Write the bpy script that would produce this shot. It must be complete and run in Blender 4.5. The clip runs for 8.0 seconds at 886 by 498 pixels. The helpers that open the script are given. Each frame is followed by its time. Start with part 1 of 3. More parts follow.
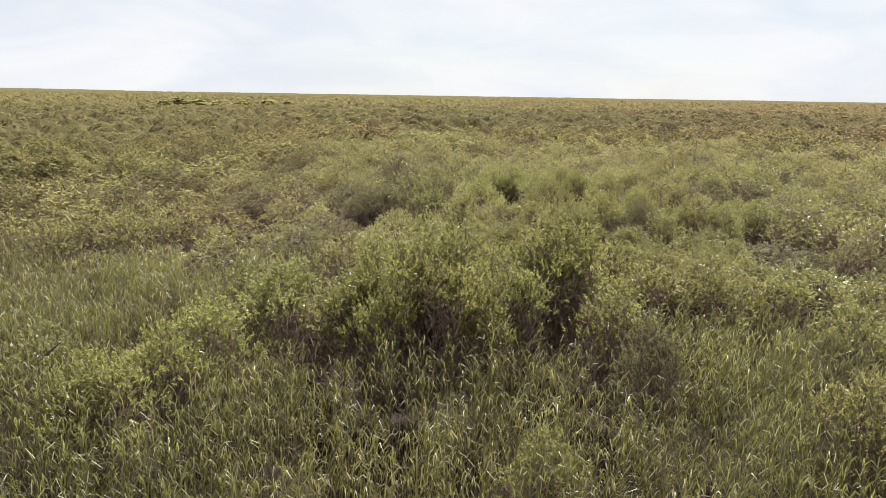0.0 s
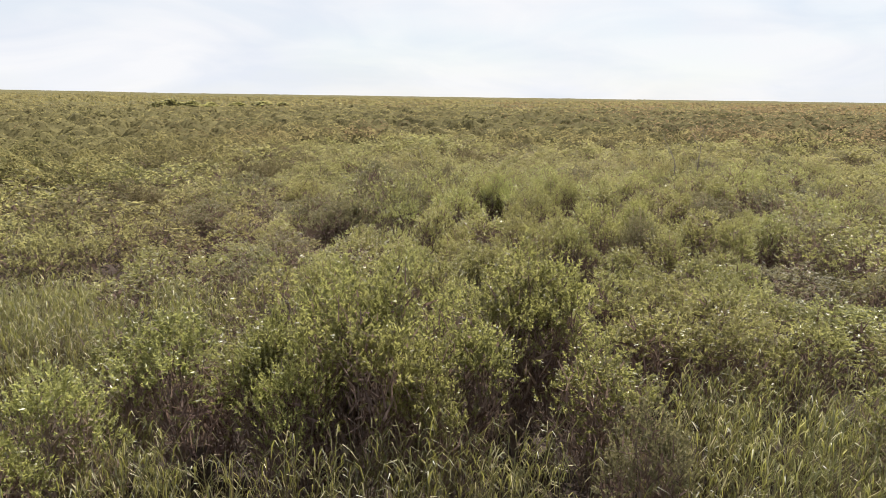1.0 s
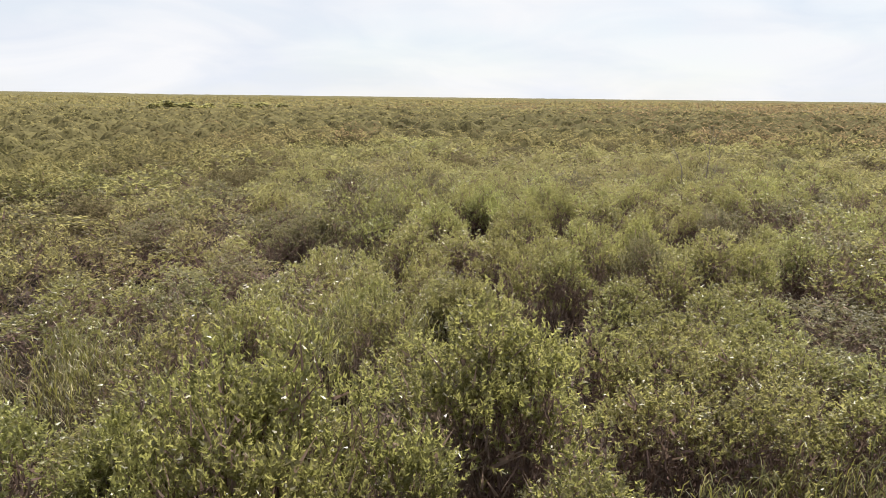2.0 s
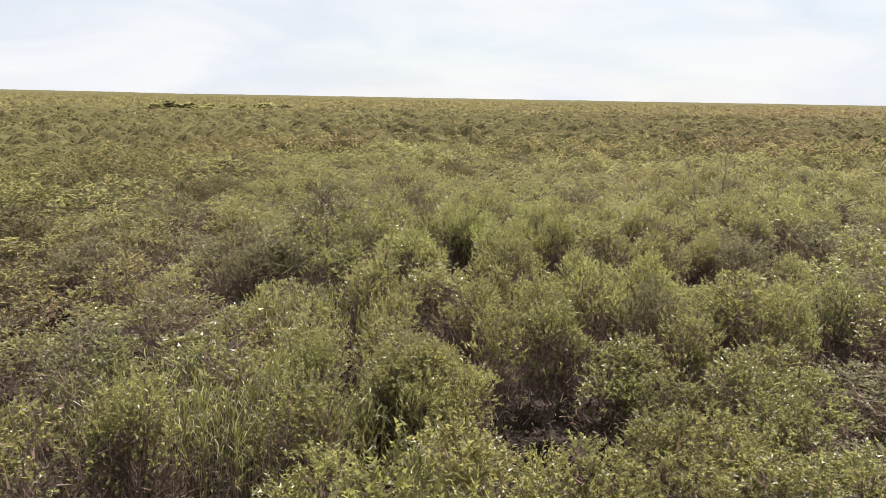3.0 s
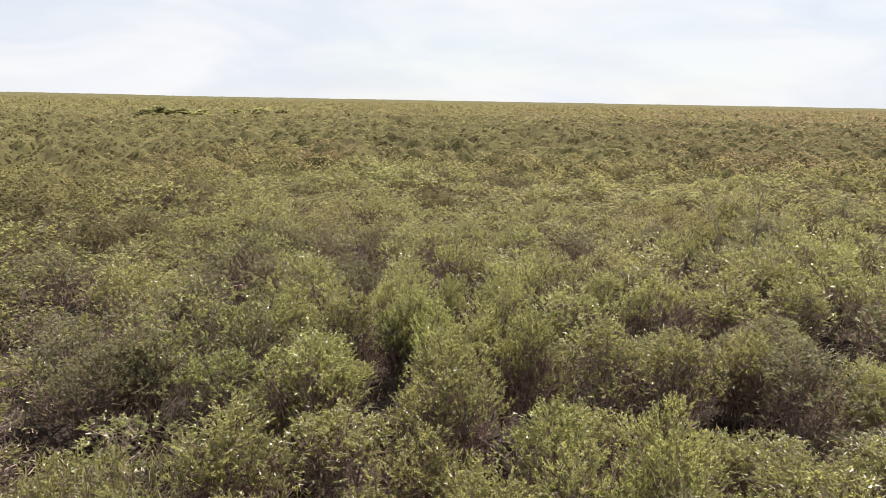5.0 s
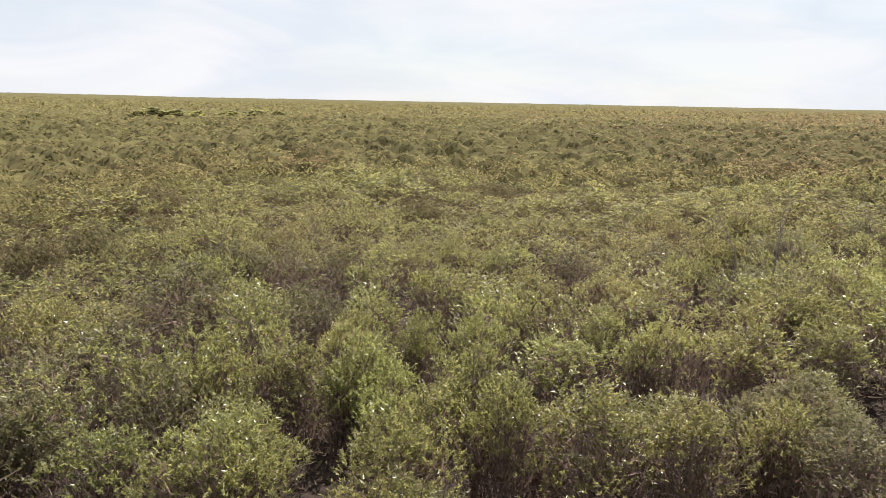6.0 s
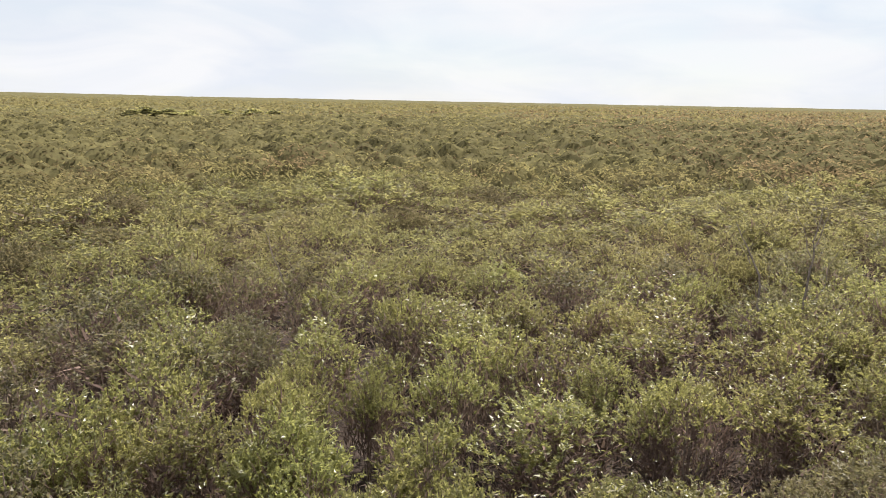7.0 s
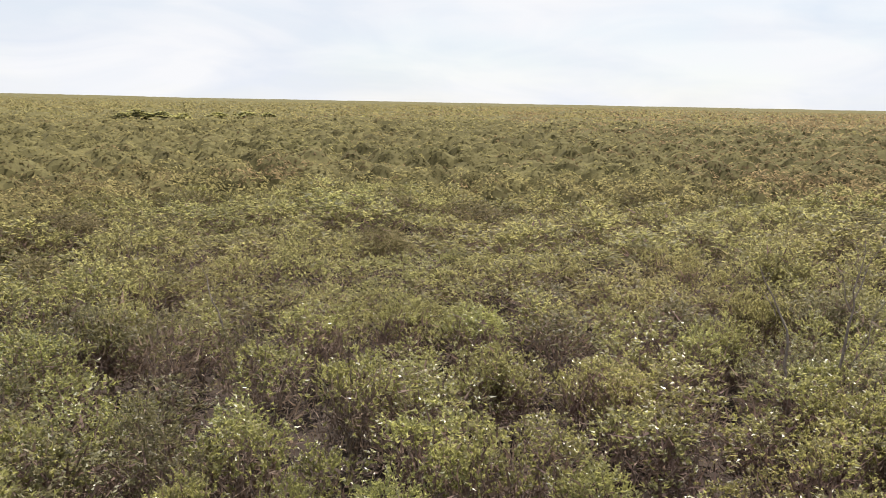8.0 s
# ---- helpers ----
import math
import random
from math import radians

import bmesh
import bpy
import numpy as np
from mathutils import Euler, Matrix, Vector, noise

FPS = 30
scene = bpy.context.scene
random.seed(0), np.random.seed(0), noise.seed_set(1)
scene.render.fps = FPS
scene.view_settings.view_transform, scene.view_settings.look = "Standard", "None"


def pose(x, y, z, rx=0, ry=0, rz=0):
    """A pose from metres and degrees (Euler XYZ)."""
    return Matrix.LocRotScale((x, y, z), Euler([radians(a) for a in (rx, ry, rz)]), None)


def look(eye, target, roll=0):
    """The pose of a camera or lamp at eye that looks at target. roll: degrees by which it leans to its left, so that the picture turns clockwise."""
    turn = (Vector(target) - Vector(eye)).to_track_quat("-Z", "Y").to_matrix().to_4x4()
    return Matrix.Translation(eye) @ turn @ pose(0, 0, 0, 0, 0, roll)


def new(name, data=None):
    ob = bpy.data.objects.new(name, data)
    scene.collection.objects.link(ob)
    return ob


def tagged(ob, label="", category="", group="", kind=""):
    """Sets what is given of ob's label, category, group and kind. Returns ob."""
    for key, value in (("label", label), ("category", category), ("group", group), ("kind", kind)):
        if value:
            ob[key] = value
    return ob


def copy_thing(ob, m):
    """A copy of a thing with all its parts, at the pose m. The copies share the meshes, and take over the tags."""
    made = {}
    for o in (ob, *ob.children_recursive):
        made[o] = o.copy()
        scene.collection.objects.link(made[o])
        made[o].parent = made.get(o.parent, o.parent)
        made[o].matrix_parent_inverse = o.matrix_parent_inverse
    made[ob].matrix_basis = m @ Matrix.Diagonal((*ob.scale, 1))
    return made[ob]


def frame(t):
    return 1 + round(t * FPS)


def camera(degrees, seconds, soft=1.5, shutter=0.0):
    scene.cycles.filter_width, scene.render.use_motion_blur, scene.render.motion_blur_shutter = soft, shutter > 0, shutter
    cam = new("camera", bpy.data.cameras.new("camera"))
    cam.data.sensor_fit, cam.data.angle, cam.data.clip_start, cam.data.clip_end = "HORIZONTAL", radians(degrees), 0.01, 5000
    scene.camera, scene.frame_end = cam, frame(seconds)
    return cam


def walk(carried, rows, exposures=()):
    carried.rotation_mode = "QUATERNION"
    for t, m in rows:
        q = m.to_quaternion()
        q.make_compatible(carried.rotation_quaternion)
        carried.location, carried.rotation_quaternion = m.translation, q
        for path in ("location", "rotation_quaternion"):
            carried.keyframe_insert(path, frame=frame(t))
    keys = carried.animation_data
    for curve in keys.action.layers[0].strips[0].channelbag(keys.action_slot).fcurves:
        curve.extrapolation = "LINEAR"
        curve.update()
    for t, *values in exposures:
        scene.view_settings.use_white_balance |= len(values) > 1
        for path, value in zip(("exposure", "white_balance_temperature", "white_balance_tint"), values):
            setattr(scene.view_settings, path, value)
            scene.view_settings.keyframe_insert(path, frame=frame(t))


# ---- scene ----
cam = camera(61.0, 8.0, soft=0.8)
PATH = [
    (0, (0.701, 3.090, 8.005), (0.660, 6.029, 7.404), 0.9),
    (0.5, (1.182, 5.208, 7.995), (1.141, 8.146, 7.398), 0.9),
    (1, (1.833, 7.348, 8.009), (1.788, 10.288, 7.412), 0.8),
    (1.5, (2.487, 9.454, 8.016), (2.438, 12.395, 7.419), 0.8),
    (1.7, (2.641, 10.287, 8.014), (2.588, 13.227, 7.419), 0.7),
    (2.8, (3.645, 15.027, 8.309), (3.558, 17.965, 7.714), 1),
    (3, (3.877, 15.996, 8.338), (3.786, 18.934, 7.746), 1),
    (3.5, (4.321, 18.308, 8.521), (4.216, 21.247, 7.934), 1),
    (4, (4.729, 20.587, 8.754), (4.623, 23.527, 8.166), 1.1),
    (4.5, (5.151, 22.899, 9.072), (5.042, 25.839, 8.487), 1.1),
    (5.8, (6.287, 28.416, 9.476), (6.166, 31.358, 8.895), 1),
    (6, (6.420, 29.310, 9.456), (6.301, 32.252, 8.877), 1.1),
    (6.5, (6.790, 31.530, 9.413), (6.669, 34.472, 8.832), 1.1),
    (7, (7.175, 33.774, 9.372), (7.051, 36.715, 8.791), 1.1),
    (7.5, (7.566, 36.036, 9.498), (7.442, 38.977, 8.915), 1.1),
    (8, (8.019, 38.248, 9.848), (7.893, 41.190, 9.271), 1.1),
]
EXPOSURE = 1.24
walk(cam, [(t, look(eye, target, roll)) for t, eye, target, roll in PATH], [(0, EXPOSURE), (8, EXPOSURE)])

# ---- daylight: high thin cloud, sun ahead and to the right ----
SUN_AZ, SUN_EL = 26.0, 61.0
world = bpy.data.worlds.new("sky")
scene.world = world
world.use_nodes = True
wn, wl = world.node_tree.nodes, world.node_tree.links
wn.clear()
sky = wn.new("ShaderNodeTexSky")
sky.sky_type, sky.sun_disc = "NISHITA", False
sky.sun_elevation, sky.sun_rotation = radians(SUN_EL), radians(SUN_AZ)
sky.air_density, sky.dust_density, sky.ozone_density = 1.0, 0.15, 2.0
coord = wn.new("ShaderNodeTexCoord")
stretch = wn.new("ShaderNodeMapping")
stretch.inputs["Scale"].default_value = (1.3, 1.3, 5.0)
cloud = wn.new("ShaderNodeTexNoise")
cloud.inputs["Scale"].default_value, cloud.inputs["Detail"].default_value, cloud.inputs["Roughness"].default_value = 2.2, 7, 0.55
ramp = wn.new("ShaderNodeValToRGB")
ramp.color_ramp.elements[0].position, ramp.color_ramp.elements[1].position = 0.38, 0.62
ramp.color_ramp.elements[0].color, ramp.color_ramp.elements[1].color = (0.78, 0.78, 0.78, 1), (1, 1, 1, 1)
wisps = wn.new("ShaderNodeTexNoise")
wisps.inputs["Scale"].default_value, wisps.inputs["Detail"].default_value, wisps.inputs["Distortion"].default_value = 3.4, 8, 0.6
white = wn.new("ShaderNodeMix")
white.data_type = "RGBA"
white.inputs["A"].default_value, white.inputs["B"].default_value = (6.9, 7.25, 7.95, 1), (8.0, 8.05, 8.3, 1)
thick = wn.new("ShaderNodeMapRange")
thick.inputs["From Min"].default_value, thick.inputs["From Max"].default_value = 0.36, 0.6
mix = wn.new("ShaderNodeMix")
mix.data_type = "RGBA"
back = wn.new("ShaderNodeBackground")
back.inputs["Strength"].default_value = 0.05
out = wn.new("ShaderNodeOutputWorld")
wl.new(coord.outputs["Generated"], stretch.inputs["Vector"])
wl.new(stretch.outputs["Vector"], cloud.inputs["Vector"])
wl.new(cloud.outputs["Fac"], ramp.inputs["Fac"])
wl.new(ramp.outputs["Color"], mix.inputs["Factor"])
wl.new(sky.outputs["Color"], mix.inputs["A"])
wl.new(stretch.outputs["Vector"], wisps.inputs["Vector"])
wl.new(wisps.outputs["Fac"], thick.inputs["Value"])
wl.new(thick.outputs["Result"], white.inputs["Factor"])
wl.new(white.outputs["Result"], mix.inputs["B"])
wl.new(mix.outputs["Result"], back.inputs["Color"])
wl.new(back.outputs["Background"], out.inputs["Surface"])

sun = new("sun", bpy.data.lights.new("sun", "SUN"))
sun.data.energy, sun.data.angle, sun.data.color = 5.0, radians(0.6), (1.0, 0.94, 0.84)
toward = Vector((math.sin(radians(SUN_AZ)) * math.cos(radians(SUN_EL)), math.cos(radians(SUN_AZ)) * math.cos(radians(SUN_EL)), math.sin(radians(SUN_EL))))
sun.matrix_world = look(toward * 60, (0, 0, 0))


# ---- materials ----
def leafy(name, colours, translucent=0.35, rough=0.38, shift=0.05, patch=9.0, through_colour=(0.5, 0.48, 0.12), shine=0.55, plants=0.2, grain_scale=45.0, each_plant=True):
    """Leaves: each blade its own tone, each plant its own cast, drier patches over the marsh, a waxy gloss and light coming through."""
    m = bpy.data.materials.new(name)
    m.use_nodes = True
    n, l = m.node_tree.nodes, m.node_tree.links
    n.clear()
    geo, info = n.new("ShaderNodeNewGeometry"), n.new("ShaderNodeObjectInfo")
    tone = n.new("ShaderNodeValToRGB")
    e = tone.color_ramp.elements
    while len(e) < len(colours):
        e.new(0.5)
    for k, (pos, col) in enumerate(colours):
        e[k].position, e[k].color = pos, (*col, 1)
    l.new(geo.outputs["Random Per Island"], tone.inputs["Fac"])
    spots = n.new("ShaderNodeTexNoise")
    spots.inputs["Scale"].default_value, spots.inputs["Detail"].default_value = 1.0 / patch, 3
    l.new(geo.outputs["Position"], spots.inputs["Vector"])
    grain = n.new("ShaderNodeTexNoise")
    grain.inputs["Scale"].default_value = grain_scale
    l.new(geo.outputs["Position"], grain.inputs["Vector"])
    plant = n.new("ShaderNodeTexNoise")
    plant.inputs["Scale"].default_value, plant.inputs["Detail"].default_value = 0.34, 2
    l.new(geo.outputs["Position"], plant.inputs["Vector"])
    vary = n.new("ShaderNodeMapRange")
    vary.inputs["From Min"].default_value, vary.inputs["From Max"].default_value = 0.3, 0.7
    vary.inputs["To Min"].default_value, vary.inputs["To Max"].default_value = 1.0 - plants, 1.0 + plants
    l.new(plant.outputs["Fac"], vary.inputs["Value"])
    hue = n.new("ShaderNodeMapRange")
    hue.inputs["From Min"].default_value, hue.inputs["From Max"].default_value = 0.3, 0.7
    hue.inputs["To Min"].default_value, hue.inputs["To Max"].default_value = 0.5 - shift, 0.5 + shift * 0.6
    l.new(spots.outputs["Fac"], hue.inputs["Value"])
    val = n.new("ShaderNodeMath")
    val.operation = "MULTIPLY_ADD"
    val.inputs[1].default_value, val.inputs[2].default_value = 0.5, 0.75
    if each_plant:
        l.new(info.outputs["Random"], val.inputs[0])
    fine = n.new("ShaderNodeMath")
    fine.operation = "MULTIPLY_ADD"
    fine.inputs[1].default_value, fine.inputs[2].default_value = 0.5, 0.75
    l.new(grain.outputs["Fac"], fine.inputs[0])
    both = n.new("ShaderNodeMath")
    both.operation = "MULTIPLY"
    l.new(val.outputs[0], both.inputs[0])
    l.new(fine.outputs[0], both.inputs[1])
    own = n.new("ShaderNodeMath")
    own.operation = "MULTIPLY_ADD"
    own.inputs[1].default_value = 0.045
    if each_plant:
        l.new(info.outputs["Random"], own.inputs[0])
    l.new(hue.outputs["Result"], own.inputs[2])
    mid = n.new("ShaderNodeMath")
    mid.operation = "SUBTRACT"
    mid.inputs[1].default_value = 0.018
    l.new(own.outputs[0], mid.inputs[0])
    hsv = n.new("ShaderNodeHueSaturation")
    l.new(mid.outputs[0], hsv.inputs["Hue"])
    each = n.new("ShaderNodeMath")
    each.operation = "MULTIPLY"
    l.new(both.outputs[0], each.inputs[0])
    l.new(vary.outputs["Result"], each.inputs[1])
    l.new(each.outputs[0], hsv.inputs["Value"])
    l.new(tone.outputs["Color"], hsv.inputs["Color"])
    bsdf, tr, add = n.new("ShaderNodeBsdfPrincipled"), n.new("ShaderNodeBsdfTranslucent"), n.new("ShaderNodeMixShader")
    bsdf.inputs["Roughness"].default_value = rough
    bsdf.inputs["Specular IOR Level"].default_value = shine
    l.new(hsv.outputs["Color"], bsdf.inputs["Base Color"])
    glow = n.new("ShaderNodeMix")
    glow.data_type, glow.blend_type = "RGBA", "MIX"
    glow.inputs["Factor"].default_value = 0.5
    glow.inputs["B"].default_value = (*through_colour, 1)
    l.new(hsv.outputs["Color"], glow.inputs["A"])
    dim = n.new("ShaderNodeMix")
    dim.data_type, dim.blend_type = "RGBA", "MULTIPLY"
    dim.inputs["Factor"].default_value = 1.0
    l.new(glow.outputs["Result"], dim.inputs["A"])
    l.new(vary.outputs["Result"], dim.inputs["B"])
    l.new(dim.outputs["Result"], tr.inputs["Color"])
    add.inputs["Fac"].default_value = translucent
    l.new(bsdf.outputs[0], add.inputs[1])
    l.new(tr.outputs[0], add.inputs[2])
    o = n.new("ShaderNodeOutputMaterial")
    l.new(add.outputs[0], o.inputs["Surface"])
    return m


def rough_stuff(name, low, high, scale, rough=0.9, bump=0.4, fine=30.0):
    """Bark, soil, litter: two tones mixed at two scales, with relief."""
    m = bpy.data.materials.new(name)
    m.use_nodes = True
    n, l = m.node_tree.nodes, m.node_tree.links
    bsdf = n["Principled BSDF"]
    geo = n.new("ShaderNodeNewGeometry")
    a, b, mixed = n.new("ShaderNodeTexNoise"), n.new("ShaderNodeTexNoise"), n.new("ShaderNodeMath")
    a.inputs["Scale"].default_value, a.inputs["Detail"].default_value = scale, 5
    b.inputs["Scale"].default_value, b.inputs["Detail"].default_value = fine, 3
    for t in (a, b):
        l.new(geo.outputs["Position"], t.inputs["Vector"])
    mixed.operation = "MULTIPLY_ADD"
    mixed.inputs[1].default_value = 0.6
    l.new(a.outputs["Fac"], mixed.inputs[0])
    half = n.new("ShaderNodeMath")
    half.operation = "MULTIPLY"
    half.inputs[1].default_value = 0.4
    l.new(b.outputs["Fac"], half.inputs[0])
    l.new(half.outputs[0], mixed.inputs[2])
    tone = n.new("ShaderNodeValToRGB")
    tone.color_ramp.elements[0].position, tone.color_ramp.elements[1].position = 0.35, 0.65
    tone.color_ramp.elements[0].color, tone.color_ramp.elements[1].color = (*low, 1), (*high, 1)
    l.new(mixed.outputs[0], tone.inputs["Fac"])
    l.new(tone.outputs["Color"], bsdf.inputs["Base Color"])
    bsdf.inputs["Roughness"].default_value, bsdf.inputs["Specular IOR Level"].default_value = rough, 0.06
    bp = n.new("ShaderNodeBump")
    bp.inputs["Strength"].default_value = bump
    l.new(mixed.outputs[0], bp.inputs["Height"])
    l.new(bp.outputs["Normal"], bsdf.inputs["Normal"])
    return m


TONES = [(0.0, (0.05, 0.05, 0.022)), (0.35, (0.106, 0.1, 0.039)), (0.8, (0.187, 0.172, 0.069)), (1.0, (0.28, 0.24, 0.14))]
MID_TONES = [(0.0, (0.07, 0.066, 0.032)), (0.5, (0.115, 0.106, 0.047)), (1.0, (0.17, 0.152, 0.075))]
FAR_TONES = [(0.0, (0.08, 0.072, 0.033)), (0.5, (0.1, 0.089, 0.04)), (1.0, (0.125, 0.107, 0.052))]
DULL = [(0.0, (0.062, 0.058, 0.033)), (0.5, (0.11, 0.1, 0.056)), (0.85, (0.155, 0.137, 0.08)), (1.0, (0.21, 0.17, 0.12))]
WILLOW = leafy("willow_leaf", TONES, 0.54, 0.38, 0.05, 9.0, (0.53, 0.515, 0.17), 0.75)
DARK = leafy("myrtle_leaf", DULL, 0.42, 0.5, 0.03, 9.0, (0.4, 0.36, 0.16), 0.35)
# twigs lifted towards purple-brown: haze over the shaded gaps put into their colour
TWIGS = leafy("inner_twigs", [(0.0, (0.1, 0.074, 0.066)), (0.6, (0.16, 0.117, 0.102)), (1.0, (0.23, 0.17, 0.14))], 0.33, 0.9, 0.02, 9.0, (0.24, 0.17, 0.12), 0.05)
BRIGHT = leafy("young_leaf", [(0.0, (0.055, 0.056, 0.022)), (0.5, (0.115, 0.111, 0.042)), (1.0, (0.21, 0.195, 0.09))], 0.54, 0.4, 0.02, 9.0, (0.52, 0.52, 0.16), 0.75)
# the same leaves where whole tufts of them are one blade: their gloss spreads
WILLOW_TUFT = leafy("willow_tuft", MID_TONES, 0.62, 0.5, 0.05, 9.0, (0.53, 0.495, 0.19), 0.4, each_plant=False)
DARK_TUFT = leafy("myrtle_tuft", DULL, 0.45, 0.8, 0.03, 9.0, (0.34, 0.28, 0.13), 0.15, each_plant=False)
FAR_TUFT = leafy("far_tuft", FAR_TONES, 0.47, 0.9, 0.04, 20.0, (0.37, 0.32, 0.14), 0.08, 0.25, 1.2, each_plant=False)
RUSSET_TUFT = leafy("russet_tuft", [(0.0, (0.082, 0.062, 0.034)), (0.5, (0.108, 0.082, 0.044)), (1.0, (0.145, 0.108, 0.062))], 0.47, 0.9, 0.03, 20.0, (0.35, 0.26, 0.14), 0.08, 0.3, 1.2, each_plant=False)
# the palest reed blades, from 0.9 up, are glints put into the tone
REED = leafy("reed_blade", [(0.0, (0.032, 0.034, 0.011)), (0.5, (0.075, 0.074, 0.022)), (0.82, (0.135, 0.125, 0.038)), (0.9, (0.28, 0.25, 0.14)), (1.0, (0.36, 0.31, 0.19))], 0.36, 0.45, 0.03, 5.0, (0.45, 0.43, 0.11), 0.55, each_plant=False)
STEM = leafy("reed_stem", [(0.0, (0.05, 0.038, 0.025)), (0.6, (0.1, 0.078, 0.048)), (1.0, (0.19, 0.15, 0.09))], 0.2, 0.6, 0.02, 5.0, (0.3, 0.25, 0.12), 0.3, each_plant=False)
BARK = rough_stuff("shrub_bark", (0.12, 0.092, 0.08), (0.25, 0.2, 0.165), 9.0)
DEADWOOD = rough_stuff("dead_wood", (0.12, 0.1, 0.088), (0.26, 0.22, 0.19), 7.0)
# darker than the tufts over it: the shade between them put into the colour
CANOPY = rough_stuff("far_canopy", (0.054, 0.048, 0.023), (0.108, 0.095, 0.042), 0.4, 0.95, 0.8, 6.0)
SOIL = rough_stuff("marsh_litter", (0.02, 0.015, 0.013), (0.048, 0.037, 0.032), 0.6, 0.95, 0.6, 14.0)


# ---- mesh helpers ----
def mesh_of(name, co, corners, material):
    """A mesh of separate blades: co holds the corners of one blade after another."""
    me = bpy.data.meshes.new(name)
    n = len(co)
    f = n // corners
    me.vertices.add(n)
    me.vertices.foreach_set("co", np.asarray(co, dtype=np.float32).ravel())
    me.loops.add(n)
    me.loops.foreach_set("vertex_index", np.arange(n, dtype=np.int32))
    me.polygons.add(f)
    me.polygons.foreach_set("loop_start", np.arange(0, n, corners, dtype=np.int32))
    me.polygons.foreach_set("loop_total", np.full(f, corners, dtype=np.int32))
    me.materials.append(material)
    me.update(calc_edges=True)
    return me


def unit(v):
    return v / np.maximum(np.linalg.norm(v, axis=-1, keepdims=True), 1e-9)


def blades(rng, p, d, length, width, corners, droop=0.15, skyward=0.0):
    """Leaf blades from p along d: four corners for a lance-shaped leaf with a drooping tip, three for one seen from farther off.
    skyward: how far their faces turn up to the light."""
    n = len(p)
    s = unit(np.cross(d, rng.normal(size=(n, 3)) + np.array([0, 0, skyward]))) * (np.reshape(width, (-1, 1)) / 2)
    ln = np.reshape(length, (-1, 1))
    tip = p + d * ln - np.array([0, 0, 1.0]) * ln * droop
    if corners == 4:
        mid = p + d * ln * 0.42 + np.array([0, 0, 1.0]) * ln * 0.04
        q = np.stack([p, mid + s, tip, mid - s], axis=1)
    else:
        q = np.stack([p - s, p + s, tip], axis=1)
    return q.reshape(-1, 3)


def crown(rng, radius, height, lobes, shoots, per, length, width, corners, skyward=0.35):
    """The leaves of one shrub: sprays of leaves on the outside of many rounded lobes, heaped into a dome with full flanks.
    Returns corners, and the middles and sizes of the lobes."""
    ang = rng.uniform(0, 2 * np.pi, lobes)
    rad = radius * 0.7 * np.sqrt(rng.uniform(0, 1, lobes))
    rad[0] = 0
    size = radius * rng.uniform(0.24, 0.44, lobes)
    top = height * (1 - 0.46 * (rad / radius) ** 2 * rng.uniform(0.6, 1.4, lobes)) - rng.uniform(0, 0.12, lobes) * height
    top[0] = height - 0.03
    flank = np.arange(lobes) >= lobes * 0.62
    rad[flank] = radius * rng.uniform(0.52, 0.78, flank.sum())
    top[flank] = height * rng.uniform(0.5, 0.84, flank.sum())
    c = np.stack([rad * np.cos(ang), rad * np.sin(ang), top - size * 1.35], axis=1)
    many = int(shoots * 1.7)
    pick = rng.choice(lobes, many, p=size ** 2 / np.sum(size ** 2))
    d = unit(rng.normal(size=(many, 3)) + np.array([0, 0, 0.55]))
    start = c[pick] + d * size[pick, None] * rng.uniform(0.72, 1.0, (many, 1)) * np.array([1, 1, 1.12])
    # leaves crowd where the light is, on the caps; the lower flanks are thinner
    lit = np.clip((start[:, 2] / height - 0.42) / 0.32, 0.18, 1.0) * np.clip(0.75 + d[:, 2], 0.3, 1.0)
    best = np.argsort(rng.uniform(size=many) / lit)[:shoots]
    pick, d, start = pick[best], d[best], start[best]
    way = unit(d + np.array([0, 0, 0.85]) + rng.normal(size=(shoots, 3)) * 0.25)
    ln = size[pick, None] * (0.2 + 0.55 * rng.uniform(0, 1, (shoots, 1)) ** 1.8)
    s = np.linspace(0.05, 1.0, per)[None, :, None] + rng.uniform(-0.06, 0.06, (shoots, per, 1))
    p = start[:, None] + way[:, None] * ln[:, None] * s
    side = unit(np.cross(np.repeat(way[:, None], per, 1), rng.normal(size=(shoots, per, 3))))
    ld = unit(way[:, None] * rng.uniform(0.4, 1.3, (shoots, per, 1)) + side * 0.8)
    p, ld = p.reshape(-1, 3), ld.reshape(-1, 3)
    size_l = length * rng.uniform(0.6, 1.25, len(p))
    return blades(rng, p, ld, size_l, size_l * width / length, corners, 0.12, skyward), (c, size)


def tube(bm, pts, r0, r1, sides=5):
    """A tapered limb along pts."""
    rings = []
    for i, p in enumerate(pts):
        d = (pts[min(i + 1, len(pts) - 1)] - pts[max(i - 1, 0)]).normalized()
        u = d.orthogonal().normalized()
        v = d.cross(u)
        r = r0 + (r1 - r0) * i / (len(pts) - 1)
        rings.append([bm.verts.new(p + (u * math.cos(a) + v * math.sin(a)) * r) for a in (2 * math.pi * k / sides for k in range(sides))])
    for a, b in zip(rings, rings[1:]):
        for k in range(sides):
            bm.faces.new((a[k], a[(k + 1) % sides], b[(k + 1) % sides], b[k]))
    bm.faces.new(rings[-1])
    bm.faces.new(rings[0][::-1])


